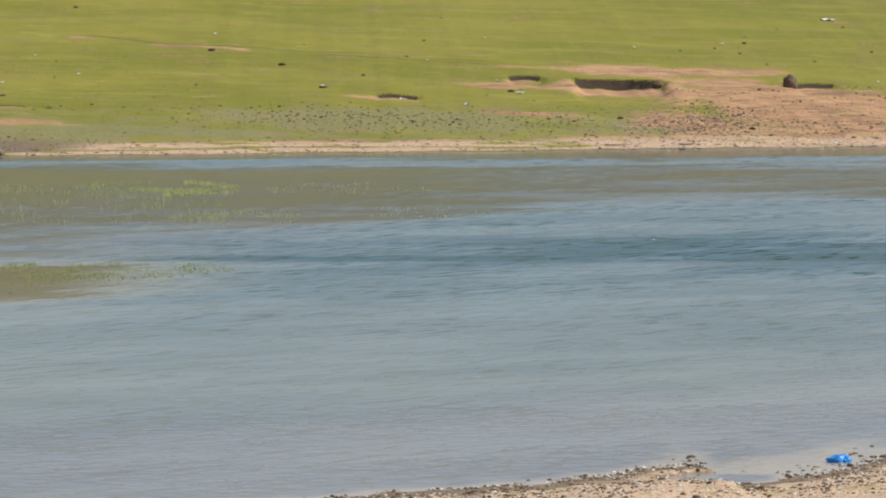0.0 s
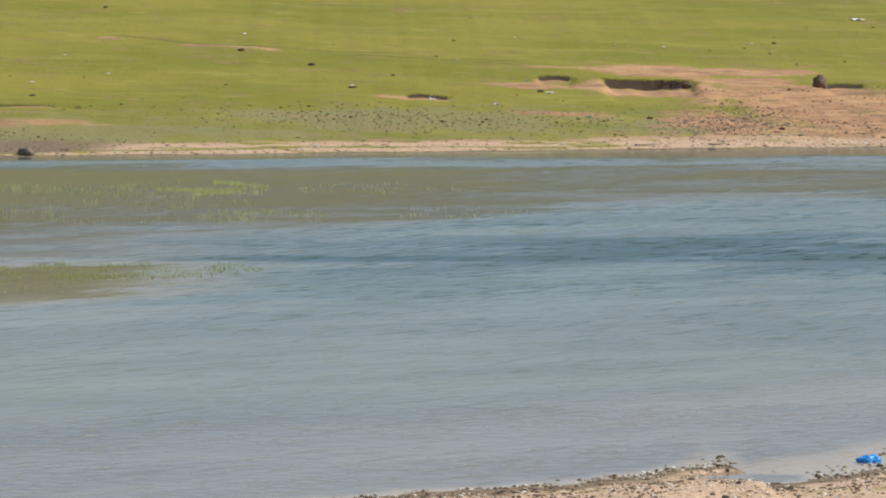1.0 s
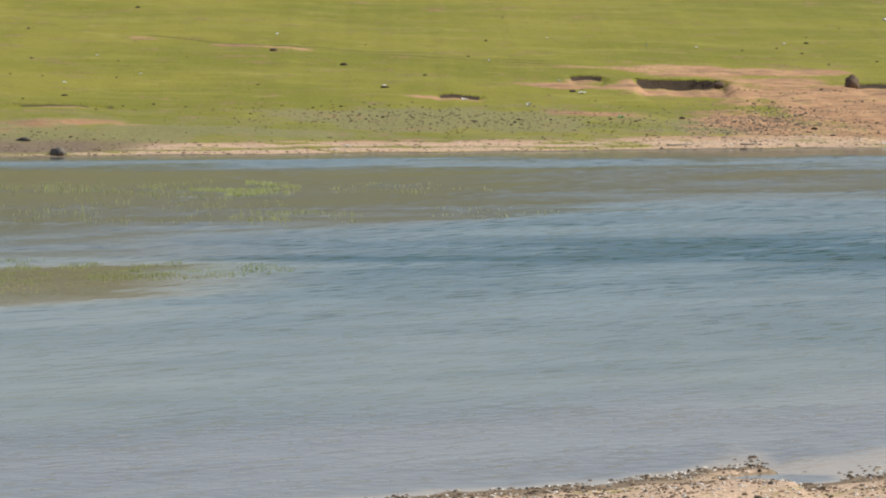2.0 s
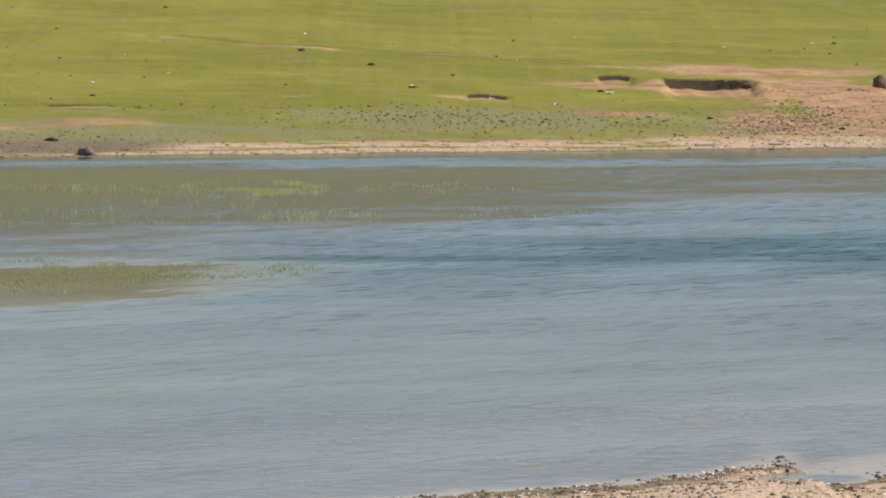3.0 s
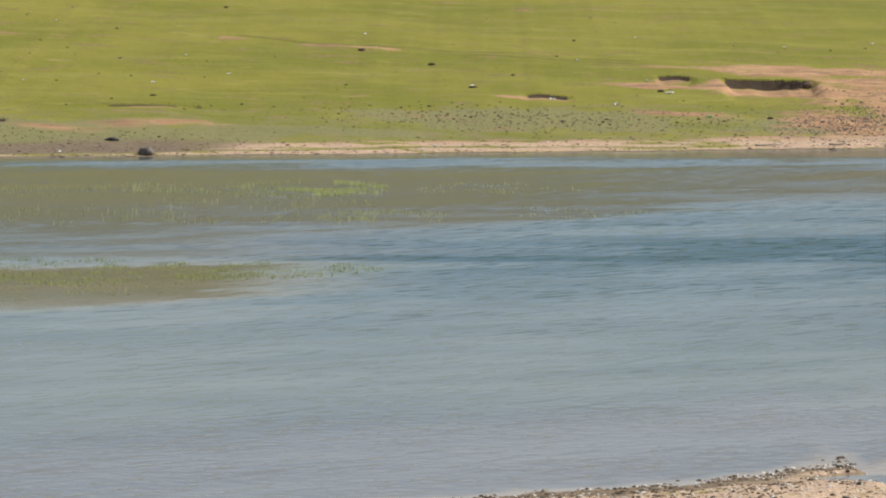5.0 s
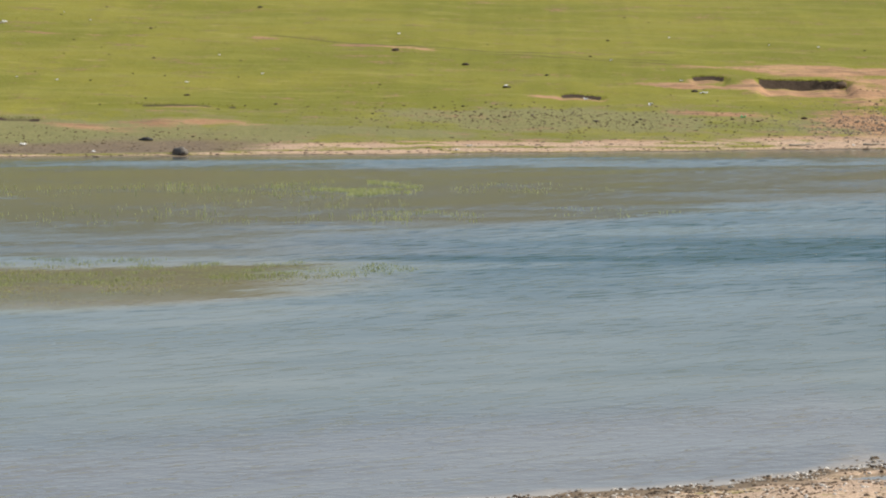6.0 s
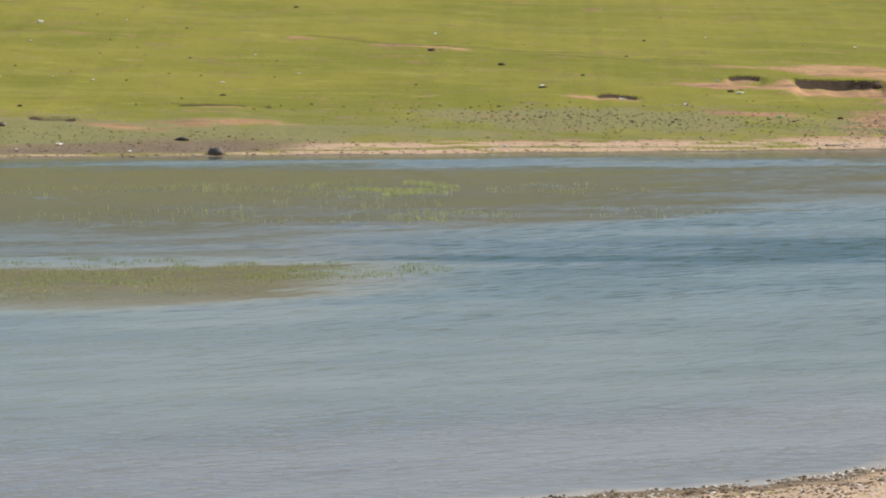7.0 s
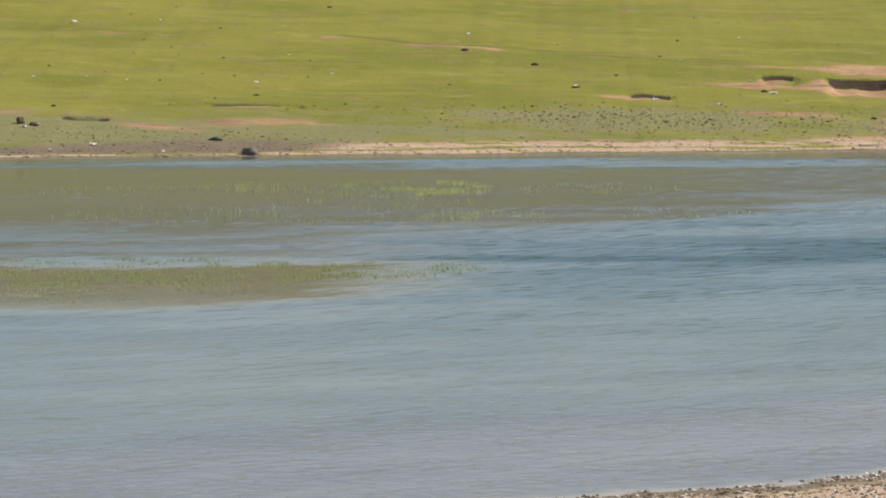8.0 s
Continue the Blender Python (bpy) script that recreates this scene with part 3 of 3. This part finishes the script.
def plastic_bag(x, y, rz):
    """A crumpled blue bag lying at the water's edge, with its two handles."""
    root = new("plastic_bag")
    root.matrix_world = pose(x, y, float(ground_z(x, y)) - 0.01, 0, 0, rz)
    bm = bmesh.new()
    bmesh.ops.create_uvsphere(bm, u_segments=44, v_segments=26, radius=1.0)
    for v in bm.verts:
        c = v.co.copy()
        fold = 0.30 * noise.noise(c * 1.7 + Vector((4, 1, 2))) + 0.24 * abs(noise.noise(c * 2.6 + Vector((1, 7, 3)))) + 0.04 * noise.noise(c * 9 + Vector((2, 2, 8)))
        c *= 0.92 + fold
        c.z = max(c.z, -0.25) - 0.25 * math.exp(-((c.x - 0.15) / 0.25) ** 2) * max(c.z, 0)
        v.co = Vector((c.x * 0.19, c.y * 0.15, (c.z + 0.25) * 0.135))
    part("pouch", bm, BLUE, root)
    for side in (-1, 1):
        bm = bmesh.new()
        ring = []
        for k in range(9):
            a = math.pi * k / 8
            mid = Vector((0.10 * side + 0.05 * math.cos(a), -0.11 - 0.05 * math.sin(a), 0.06 + 0.03 * math.sin(a * 2 + side)))
            ring.append([bm.verts.new(mid + Vector(o)) for o in ((0, 0, 0.014), (side * 0.020, 0.008, -0.004), (-side * 0.004, -0.010, -0.016))])
        for a, b in zip(ring, ring[1:]):
            for k in range(3):
                bm.faces.new((a[k], a[(k + 1) % 3], b[(k + 1) % 3], b[k]))
        part("handle", bm, BLUE, root)
    return tagged(root, "crumpled bright blue plastic bag at the water's edge", "plastic bag")


plastic_bag(8.42, 81.1, 12)


def scrap(name, mat, x, y, w, d, h, seed, label, category="litter", lift=0.0):
    """A crumpled scrap of sheeting with folds."""
    bm = bmesh.new()
    bmesh.ops.create_grid(bm, x_segments=12, y_segments=7, size=1.0)
    for v in bm.verts:
        p = Vector((v.co.x * 1.7 + seed * 2.3, v.co.y * 1.7 + seed, 0.3 * seed))
        edge = 1 - 0.3 * abs(noise.noise(p * 0.8 + Vector((9, 2, 5))))
        rise = 0.55 + 0.9 * noise.noise(p) + 0.4 * noise.noise(p * 2.3)
        v.co = Vector((v.co.x * edge * w / 2, v.co.y * edge * d / 2, max(rise, 0.06) * h))
    bmesh.ops.solidify(bm, geom=bm.faces[:], thickness=0.006)
    ob = part(name, bm, mat, None, "", False)
    ob.matrix_world = pose(x, y, float(ground_z(x, y)) + 0.01 + lift, 0, 0, seed * 47 % 90 - 45 if w < 0.6 else 8)
    return tagged(ob, label, category)


# ---- far shore: rocks, clods, litter ----
def boulder(x, y, sx, sy, sz, seed, mat, label, name="boulder"):
    ob = part(name, lump(seed, sx, sy, sz, 3, 0.45, 0.45), mat)
    ob.matrix_world = pose(x, y, float(ground_z(x, y)) - 0.08 * sz, 0, 0, seed * 31)
    return tagged(ob, label, "rock")


boulder(-14.0, 221.6, 0.47, 0.34, 0.27, 3, BOULDER, "low grey-brown boulder at the far waterline")
boulder(-16.0, 228.9, 0.33, 0.22, 0.10, 5, DARK, "low dark slab of rock on the far beach")
boulder(-25.29, 232.9, 0.22, 0.20, 0.24, 8, FIELD, "pointed brown rock standing in short grass")
boulder(-24.65, 232.4, 0.17, 0.15, 0.11, 12, FIELD, "low brown rock beside a pointed one")
boulder(-24.45, 232.2, 0.16, 0.14, 0.12, 14, STONE, "low grey rock in short grass")
# this upright mound takes the place of a lying calf
boulder(24.75, 264.2, 0.38, 0.34, 0.46, 18, EARTH, "upright brown mound in place of a lying calf on an eroded bank", "earth_hummock")
boulder(17.8, 263.9, 0.27, 0.26, 0.30, 19, EARTH, "brown earth hummock at the end of a cut bank", "earth_hummock")

clod_kinds = [stone_mesh(60 + k, CLOD, 2) for k in range(4)]


def clod(x, y, s, label="dark clod of earth lying in short grass", squash=0.55):
    return tagged(stone_thing("earth_clod", clod_kinds[rng.integers(4)], x, y, s, squash, label, "clods on the pasture"), category="clod")


clod(-5.73, 277.0, 0.24, "long dark clod beside the wheel track", 0.45)
clod(-1.83, 269.9, 0.22)
clod(0.35, 258.0, 0.24, "flat dark clod in short grass", 0.3)
clod(9.9, 257.6, 0.16)
for _ in range(90):
    y = 240 + 72 * rng.random() ** 1.2
    x = rng.uniform(-0.128, 0.128) * y
    if bare_of(np.array([x]), np.array([y]))[0] < 0.5:
        clod(x, y, float(np.clip(rng.lognormal(-2.65, 0.4), 0.04, 0.15)))

# litter on the far bank
litter = "white scrap of plastic lying in short grass"
scrap("plastic_scrap", LITTER, 7.44, 249.5, 0.24, 0.3, 0.12, 1, litter)
scrap("plastic_scrap", LITTER, 10.32, 256.8, 0.32, 0.4, 0.10, 2, litter)
scrap("white_cloth", LITTER, 31.3, 309.3, 0.90, 0.8, 0.12, 3, "long white cloth lying in the pasture", "cloth")
scrap("plastic_scrap", LITTER, -28.45, 290.4, 0.26, 0.4, 0.16, 4, litter)
scrap("plastic_scrap", GREEN_LITTER, 11.75, 244.7, 0.26, 0.3, 0.12, 5, "green scrap of plastic in sparse grass")
scrap("plastic_scrap", LITTER, 4.35, 253.6, 0.28, 0.3, 0.12, 6, "white scrap of plastic in a worn hollow")
scrap("plastic_scrap", LITTER, -25.0, 231.6, 0.28, 0.3, 0.08, 7, "white scrap of plastic beside dark rocks")
scrap("plastic_scrap", LITTER, -21.3, 226.0, 0.30, 0.3, 0.08, 8, "white scrap of plastic on the far beach")
scrap("plastic_scrap", LITTER, 28.3, 247.6, 0.30, 0.4, 0.12, 9, "white scrap of plastic on bare earth")
scrap("plastic_scrap", LITTER, 24.0, 234.0, 0.26, 0.3, 0.10, 10, "white scrap of plastic on the far beach")
for k in range(22):
    y = rng.uniform(246, 310)
    x = rng.uniform(-0.125, 0.128) * y
    scrap("plastic_scrap", LITTER, x, y, rng.uniform(0.08, 0.17), 0.2, 0.07, 11 + k, litter)
for k in range(10):
    x = rng.uniform(-26, 27)
    scrap("plastic_scrap", LITTER, x, float(far_shore(x)) + rng.uniform(0.6, 6), rng.uniform(0.08, 0.18), 0.2, 0.06, 40 + k, "white scrap of plastic on the far beach")


def driftwood(x, y, length, rz, seed):
    """A bleached branch with a fork, lying on the beach."""
    root = new("driftwood")
    root.matrix_world = pose(x, y, float(ground_z(x, y)) + 0.02, 0, 0, rz)
    for name, start, end, r in (("branch", (-0.5, 0, 0.03), (0.5, 0.05, 0.05), 0.055), ("fork", (0.1, 0.02, 0.05), (0.42, 0.3, 0.12), 0.035)):
        bm = bmesh.new()
        rings = []
        for k in range(9):
            t = k / 8
            c = Vector(start).lerp(Vector(end), t) * length
            c += Vector((0, 0.06 * noise.noise(Vector((t * 4, seed, 0))), 0.03 * noise.noise(Vector((t * 5, 0, seed)))))
            rr = r * (1.1 - 0.7 * t)
            rings.append([bm.verts.new(c + Vector((0, math.cos(a) * rr, math.sin(a) * rr))) for a in (i * math.pi / 3 for i in range(6))])
        for a, b in zip(rings, rings[1:]):
            for i in range(6):
                bm.faces.new((a[i], a[(i + 1) % 6], b[(i + 1) % 6], b[i]))
        bm.faces.new(rings[0][::-1])
        bm.faces.new(rings[-1])
        part(name, bm, WOOD, root)
    return tagged(root, "bleached forked branch lying on the far beach", "driftwood", "driftwood on the far beach")


driftwood(13.8, 230.9, 1.25, 8, 2)
driftwood(17.0, 231.6, 0.8, -12, 5)
driftwood(20.5, 237.0, 0.7, 70, 9)

# stones of the far bank: the larger ones singly, the rest together
far_kinds = [stone_mesh(80 + k, BANK, 1) for k in range(4)] + [stone_mesh(90 + k, STONE, 1) for k in range(2)]
fields = ((3.5, 241.5, 6.0, 3.4, 0.36), (18.0, 242.0, 3.0, 4.5, 0.32), (-19.0, 229.0, 5.5, 2.6, 0.10), (26.0, 245.0, 5.5, 6.0, 0.22))


def field_spot():
    k = rng.choice(4, p=[f[4] for f in fields])
    cx, cy, sx, sy, _ = fields[k]
    return float(rng.normal(cx, sx)), float(rng.normal(cy, sy))


made = 0
while made < 90:
    x, y = field_spot()
    if y - float(far_shore(x)) > 2.5:
        stone_thing("stone", far_kinds[rng.integers(6)], x, y, float(np.clip(rng.lognormal(-2.65, 0.35), 0.05, 0.17)), 0.6,
                    "small dark stone on the sparse far bank", "stones on the far bank")
        made += 1
pick = rng.choice(4, 5200, p=[f[4] for f in fields])
f = np.array(fields)[pick]
x, y = rng.normal(f[:, 0], f[:, 2]), rng.normal(f[:, 1], f[:, 3])
strand = rng.random(len(x)) < 0.16
x = np.where(strand, rng.uniform(-29, 30, len(x)), x)
y = np.where(strand, far_shore(x) + rng.exponential(3.5, len(x)), y)
spots = np.stack([x, y], 1)[y - far_shore(x) > 1.2][:4600]
sizes = np.clip(rng.lognormal(-3.35, 0.5, len(spots)), 0.015, 0.085)
dark = spots[:, 0] < 13
tagged(strew("pebbles", BANK, spots[dark], sizes[dark], rng, 0.5), "dark pebbles strewn over the sparse far bank", "pebbles", kind="stuff")
tagged(strew("pebbles", DARK_FIELD, spots[~dark], sizes[~dark], rng, 0.5), "grey-brown pebbles strewn over the worn slope", "pebbles", kind="stuff")


# a bank of grey stones beside the worn slope, and brown clods on it
along = rng.uniform(0, 1, 520)
x, y = 16.4 + 4.4 * along + rng.normal(0, 1.1, 520), 237.5 + 13.5 * along + rng.normal(0, 2.4, 520)
tagged(strew("stone_bank", DARK_FIELD, np.stack([x, y], 1), np.clip(rng.lognormal(-3.1, 0.45, 520), 0.02, 0.10), rng, 0.7), "grey-brown stones banked beside a worn earth slope", "stones", kind="stuff")
x, y = rng.uniform(18, 31, 1000), rng.uniform(239, 264, 1000)
keep = (rough(x, y, 2.4, 79) > 0.5) & (x < 0.125 * y)
spots = np.stack([x, y], 1)[keep]
tagged(strew("earth_lumps", FIELD, spots, np.clip(rng.lognormal(-3.05, 0.5, len(spots)), 0.02, 0.12), rng, 0.6), "brown lumps of earth on the worn slope", "earth lumps", kind="stuff")


# wrack: bits of dark weed and twigs that the water left
x = rng.uniform(-29, 30, 900)
y = far_shore(x) + np.abs(np.where(rng.random(900) < 0.6, rng.normal(0.9, 0.7, 900), rng.normal(4.6, 1.6, 900)))
tagged(strew("wrack", CLOD, np.stack([x, y], 1), np.clip(rng.lognormal(-2.85, 0.5, 900), 0.02, 0.17), rng, 0.3), "dark bits of weed along the far waterline", "wrack", kind="stuff")
x = rng.uniform(-1.5, 11, 500)
y = near_shore(x) - np.abs(rng.normal(0.25, 0.9, 500))
tagged(strew("wrack", SOIL, np.stack([x, y], 1), np.clip(rng.lognormal(-3.6, 0.45, 500), 0.010, 0.05), rng, 0.35), "brown bits of weed along the near waterline", "wrack", kind="stuff")


# ---- grass ----
def blades(name, mat, spots, heights, width, lean, rng, on_water=False):
    """Bent blades, each a strip of two quads and a tip."""
    n = len(spots)
    xy = np.array(spots)
    a = rng.uniform(0, 6.28, n)
    h = np.array(heights)
    z = np.full(n, -0.05) if on_water else ground_z(xy[:, 0], xy[:, 1]) - 0.01
    face = rng.uniform(-1.4, 1.4, n)
    side = np.stack([np.cos(face) * width, np.sin(face) * width], 1)
    bend = np.stack([np.cos(a), np.sin(a)], 1) * (h * lean)[:, None]
    verts = np.zeros((n, 5, 3))
    for k, (t, w) in enumerate(((0, -1), (0, 1), (0.6, 0.7), (0.6, -0.7), (1, 0))):
        verts[:, k, :2] = xy + side * w * 0.5 + bend * t * t
        verts[:, k, 2] = z + h * t
    base = np.arange(n)[:, None] * 5
    quads = (base + np.array([[0, 1, 2, 3]])).tolist()
    tips = (base + np.array([[3, 2, 4]])).tolist()
    return new(name, raw_mesh(name, verts.reshape(-1, 3).tolist(), quads + tips, mat))


spots = []
while len(spots) < 16000:
    y = rng.uniform(231, 300)
    x = rng.uniform(-0.125, 0.128) * y
    spots.append((x, y))
pts = np.array(spots)
keep = (bare_of(pts[:, 0], pts[:, 1]) < 0.35) & (rough(pts[:, 0], pts[:, 1], 2.5, 91) > 0.42)
pts = pts[keep]
tagged(blades("pasture_grass", TURF, pts, rng.uniform(0.015, 0.04, len(pts)), 0.035, 0.9, rng), "short grazed yellow-green grass", "grass", kind="stuff")


spots = []
for cx, cy, lx, ly, drop in HOLLOWS:
    x = cx + lx * rng.uniform(-0.95, 0.95, int(170 * lx * min(1, drop * 3)))
    spots.append(np.stack([x, cut_line(x, cx, cy, lx, ly) + rng.uniform(0.10, 0.45, len(x))], 1))
pts = np.concatenate(spots)
tagged(blades("edge_grass", TURF, pts, rng.uniform(0.04, 0.11, len(pts)), 0.03, 0.9, rng), "ragged grass along the broken turf edges", "grass", kind="stuff")


def reed_bed(cx, cy, lx, ly, count, tall, label, mat=REED):
    ang, rad = rng.uniform(0, 6.28, count * 3), np.sqrt(rng.random(count * 3))
    x, y = cx + lx * rad * np.cos(ang), cy + ly * rad * np.sin(ang)
    clump = rough(x, y * 0.6, 0.8, 95, 2) > 0.52
    x, y = x[clump][:count], y[clump][:count]
    ob = blades("water_grass", mat, np.stack([x, y], 1), rng.uniform(0.3, 1.0, len(x)) * tall + 0.05, 0.020, 0.4, rng, True)
    return tagged(ob, label, "water grass", kind="stuff")


green = "yellow-green water grass standing in slack shallows"
reed_bed(-4.9, 187.0, 2.1, 6.0, 1500, 0.15, green)
reed_bed(-6.0, 185.0, 3.6, 8.0, 420, 0.17, green)
reed_bed(-11.0, 187.0, 3.0, 3.5, 260, 0.20, green)
reed_bed(-16.5, 184.0, 4.0, 4.0, 80, 0.18, green)
reed_bed(-7.0, 170.0, 5.0, 10.0, 220, 0.20, green)
reed_bed(-2.6, 164.0, 2.2, 5.0, 300, 0.15, green)
reed_bed(1.2, 186.0, 3.0, 6.0, 160, 0.14, green)
reed_bed(-13.5, 166.0, 4.0, 8.0, 80, 0.18, green)
reed_bed(3.5, 168.0, 2.5, 4.0, 90, 0.10, green)
reed_bed(-11.5, 134.0, 6.0, 6.5, 2600, 0.08, "dull green water grass over a weed bed", DULL_REED)
reed_bed(-6.2, 135.0, 4.0, 4.5, 1300, 0.07, "dull green water grass over a weed bed", DULL_REED)
reed_bed(-12.5, 127.0, 4.5, 4.0, 500, 0.06, "low water grass over a weed bed")


def weed_bed(cx, cy, lx, ly, count, label, mat=WEED):
    """Leaves of weed that lie on the water in drifts."""
    verts, faces = [], []
    while len(faces) < count:
        x, y = rng.uniform(cx - lx, cx + lx), rng.uniform(cy - ly, cy + ly)
        if ((x - cx) / lx) ** 2 + ((y - cy) / ly) ** 2 > rng.uniform(0.2, 1.0) or rough(x, y * 0.7, 1.2, 97) < 0.42:
            continue
        a, s = rng.uniform(0, 6.28), rng.uniform(0.008, 0.022)
        i = len(verts)
        for k in range(5):
            b = a + k * 1.257
            verts.append((x + s * math.cos(b) * 1.6, y + s * math.sin(b), 0.012 + 0.25 * s * rng.random()))
        faces.append((i, i + 1, i + 2, i + 3, i + 4))
    ob = new("floating_weed", raw_mesh("floating_weed", verts, faces, mat))
    return tagged(ob, label, "water weed", kind="stuff")


weed_bed(-11.5, 123.5, 6.0, 4.5, 3600, "brown-green water weed lying at the surface")
weed_bed(-11.5, 131.0, 7.0, 6.5, 4200, "dull green water weed lying at the surface", DULL_REED)
weed_bed(-5.8, 130.5, 3.6, 3.5, 1400, "brown-green water weed lying at the surface")
weed_bed(-5.5, 134.5, 4.0, 3.2, 1400, "dull green water weed lying at the surface", DULL_REED)
weed_bed(-10.0, 178.0, 8.0, 18.0, 1400, "sparse brown-green weed in slack shallows")
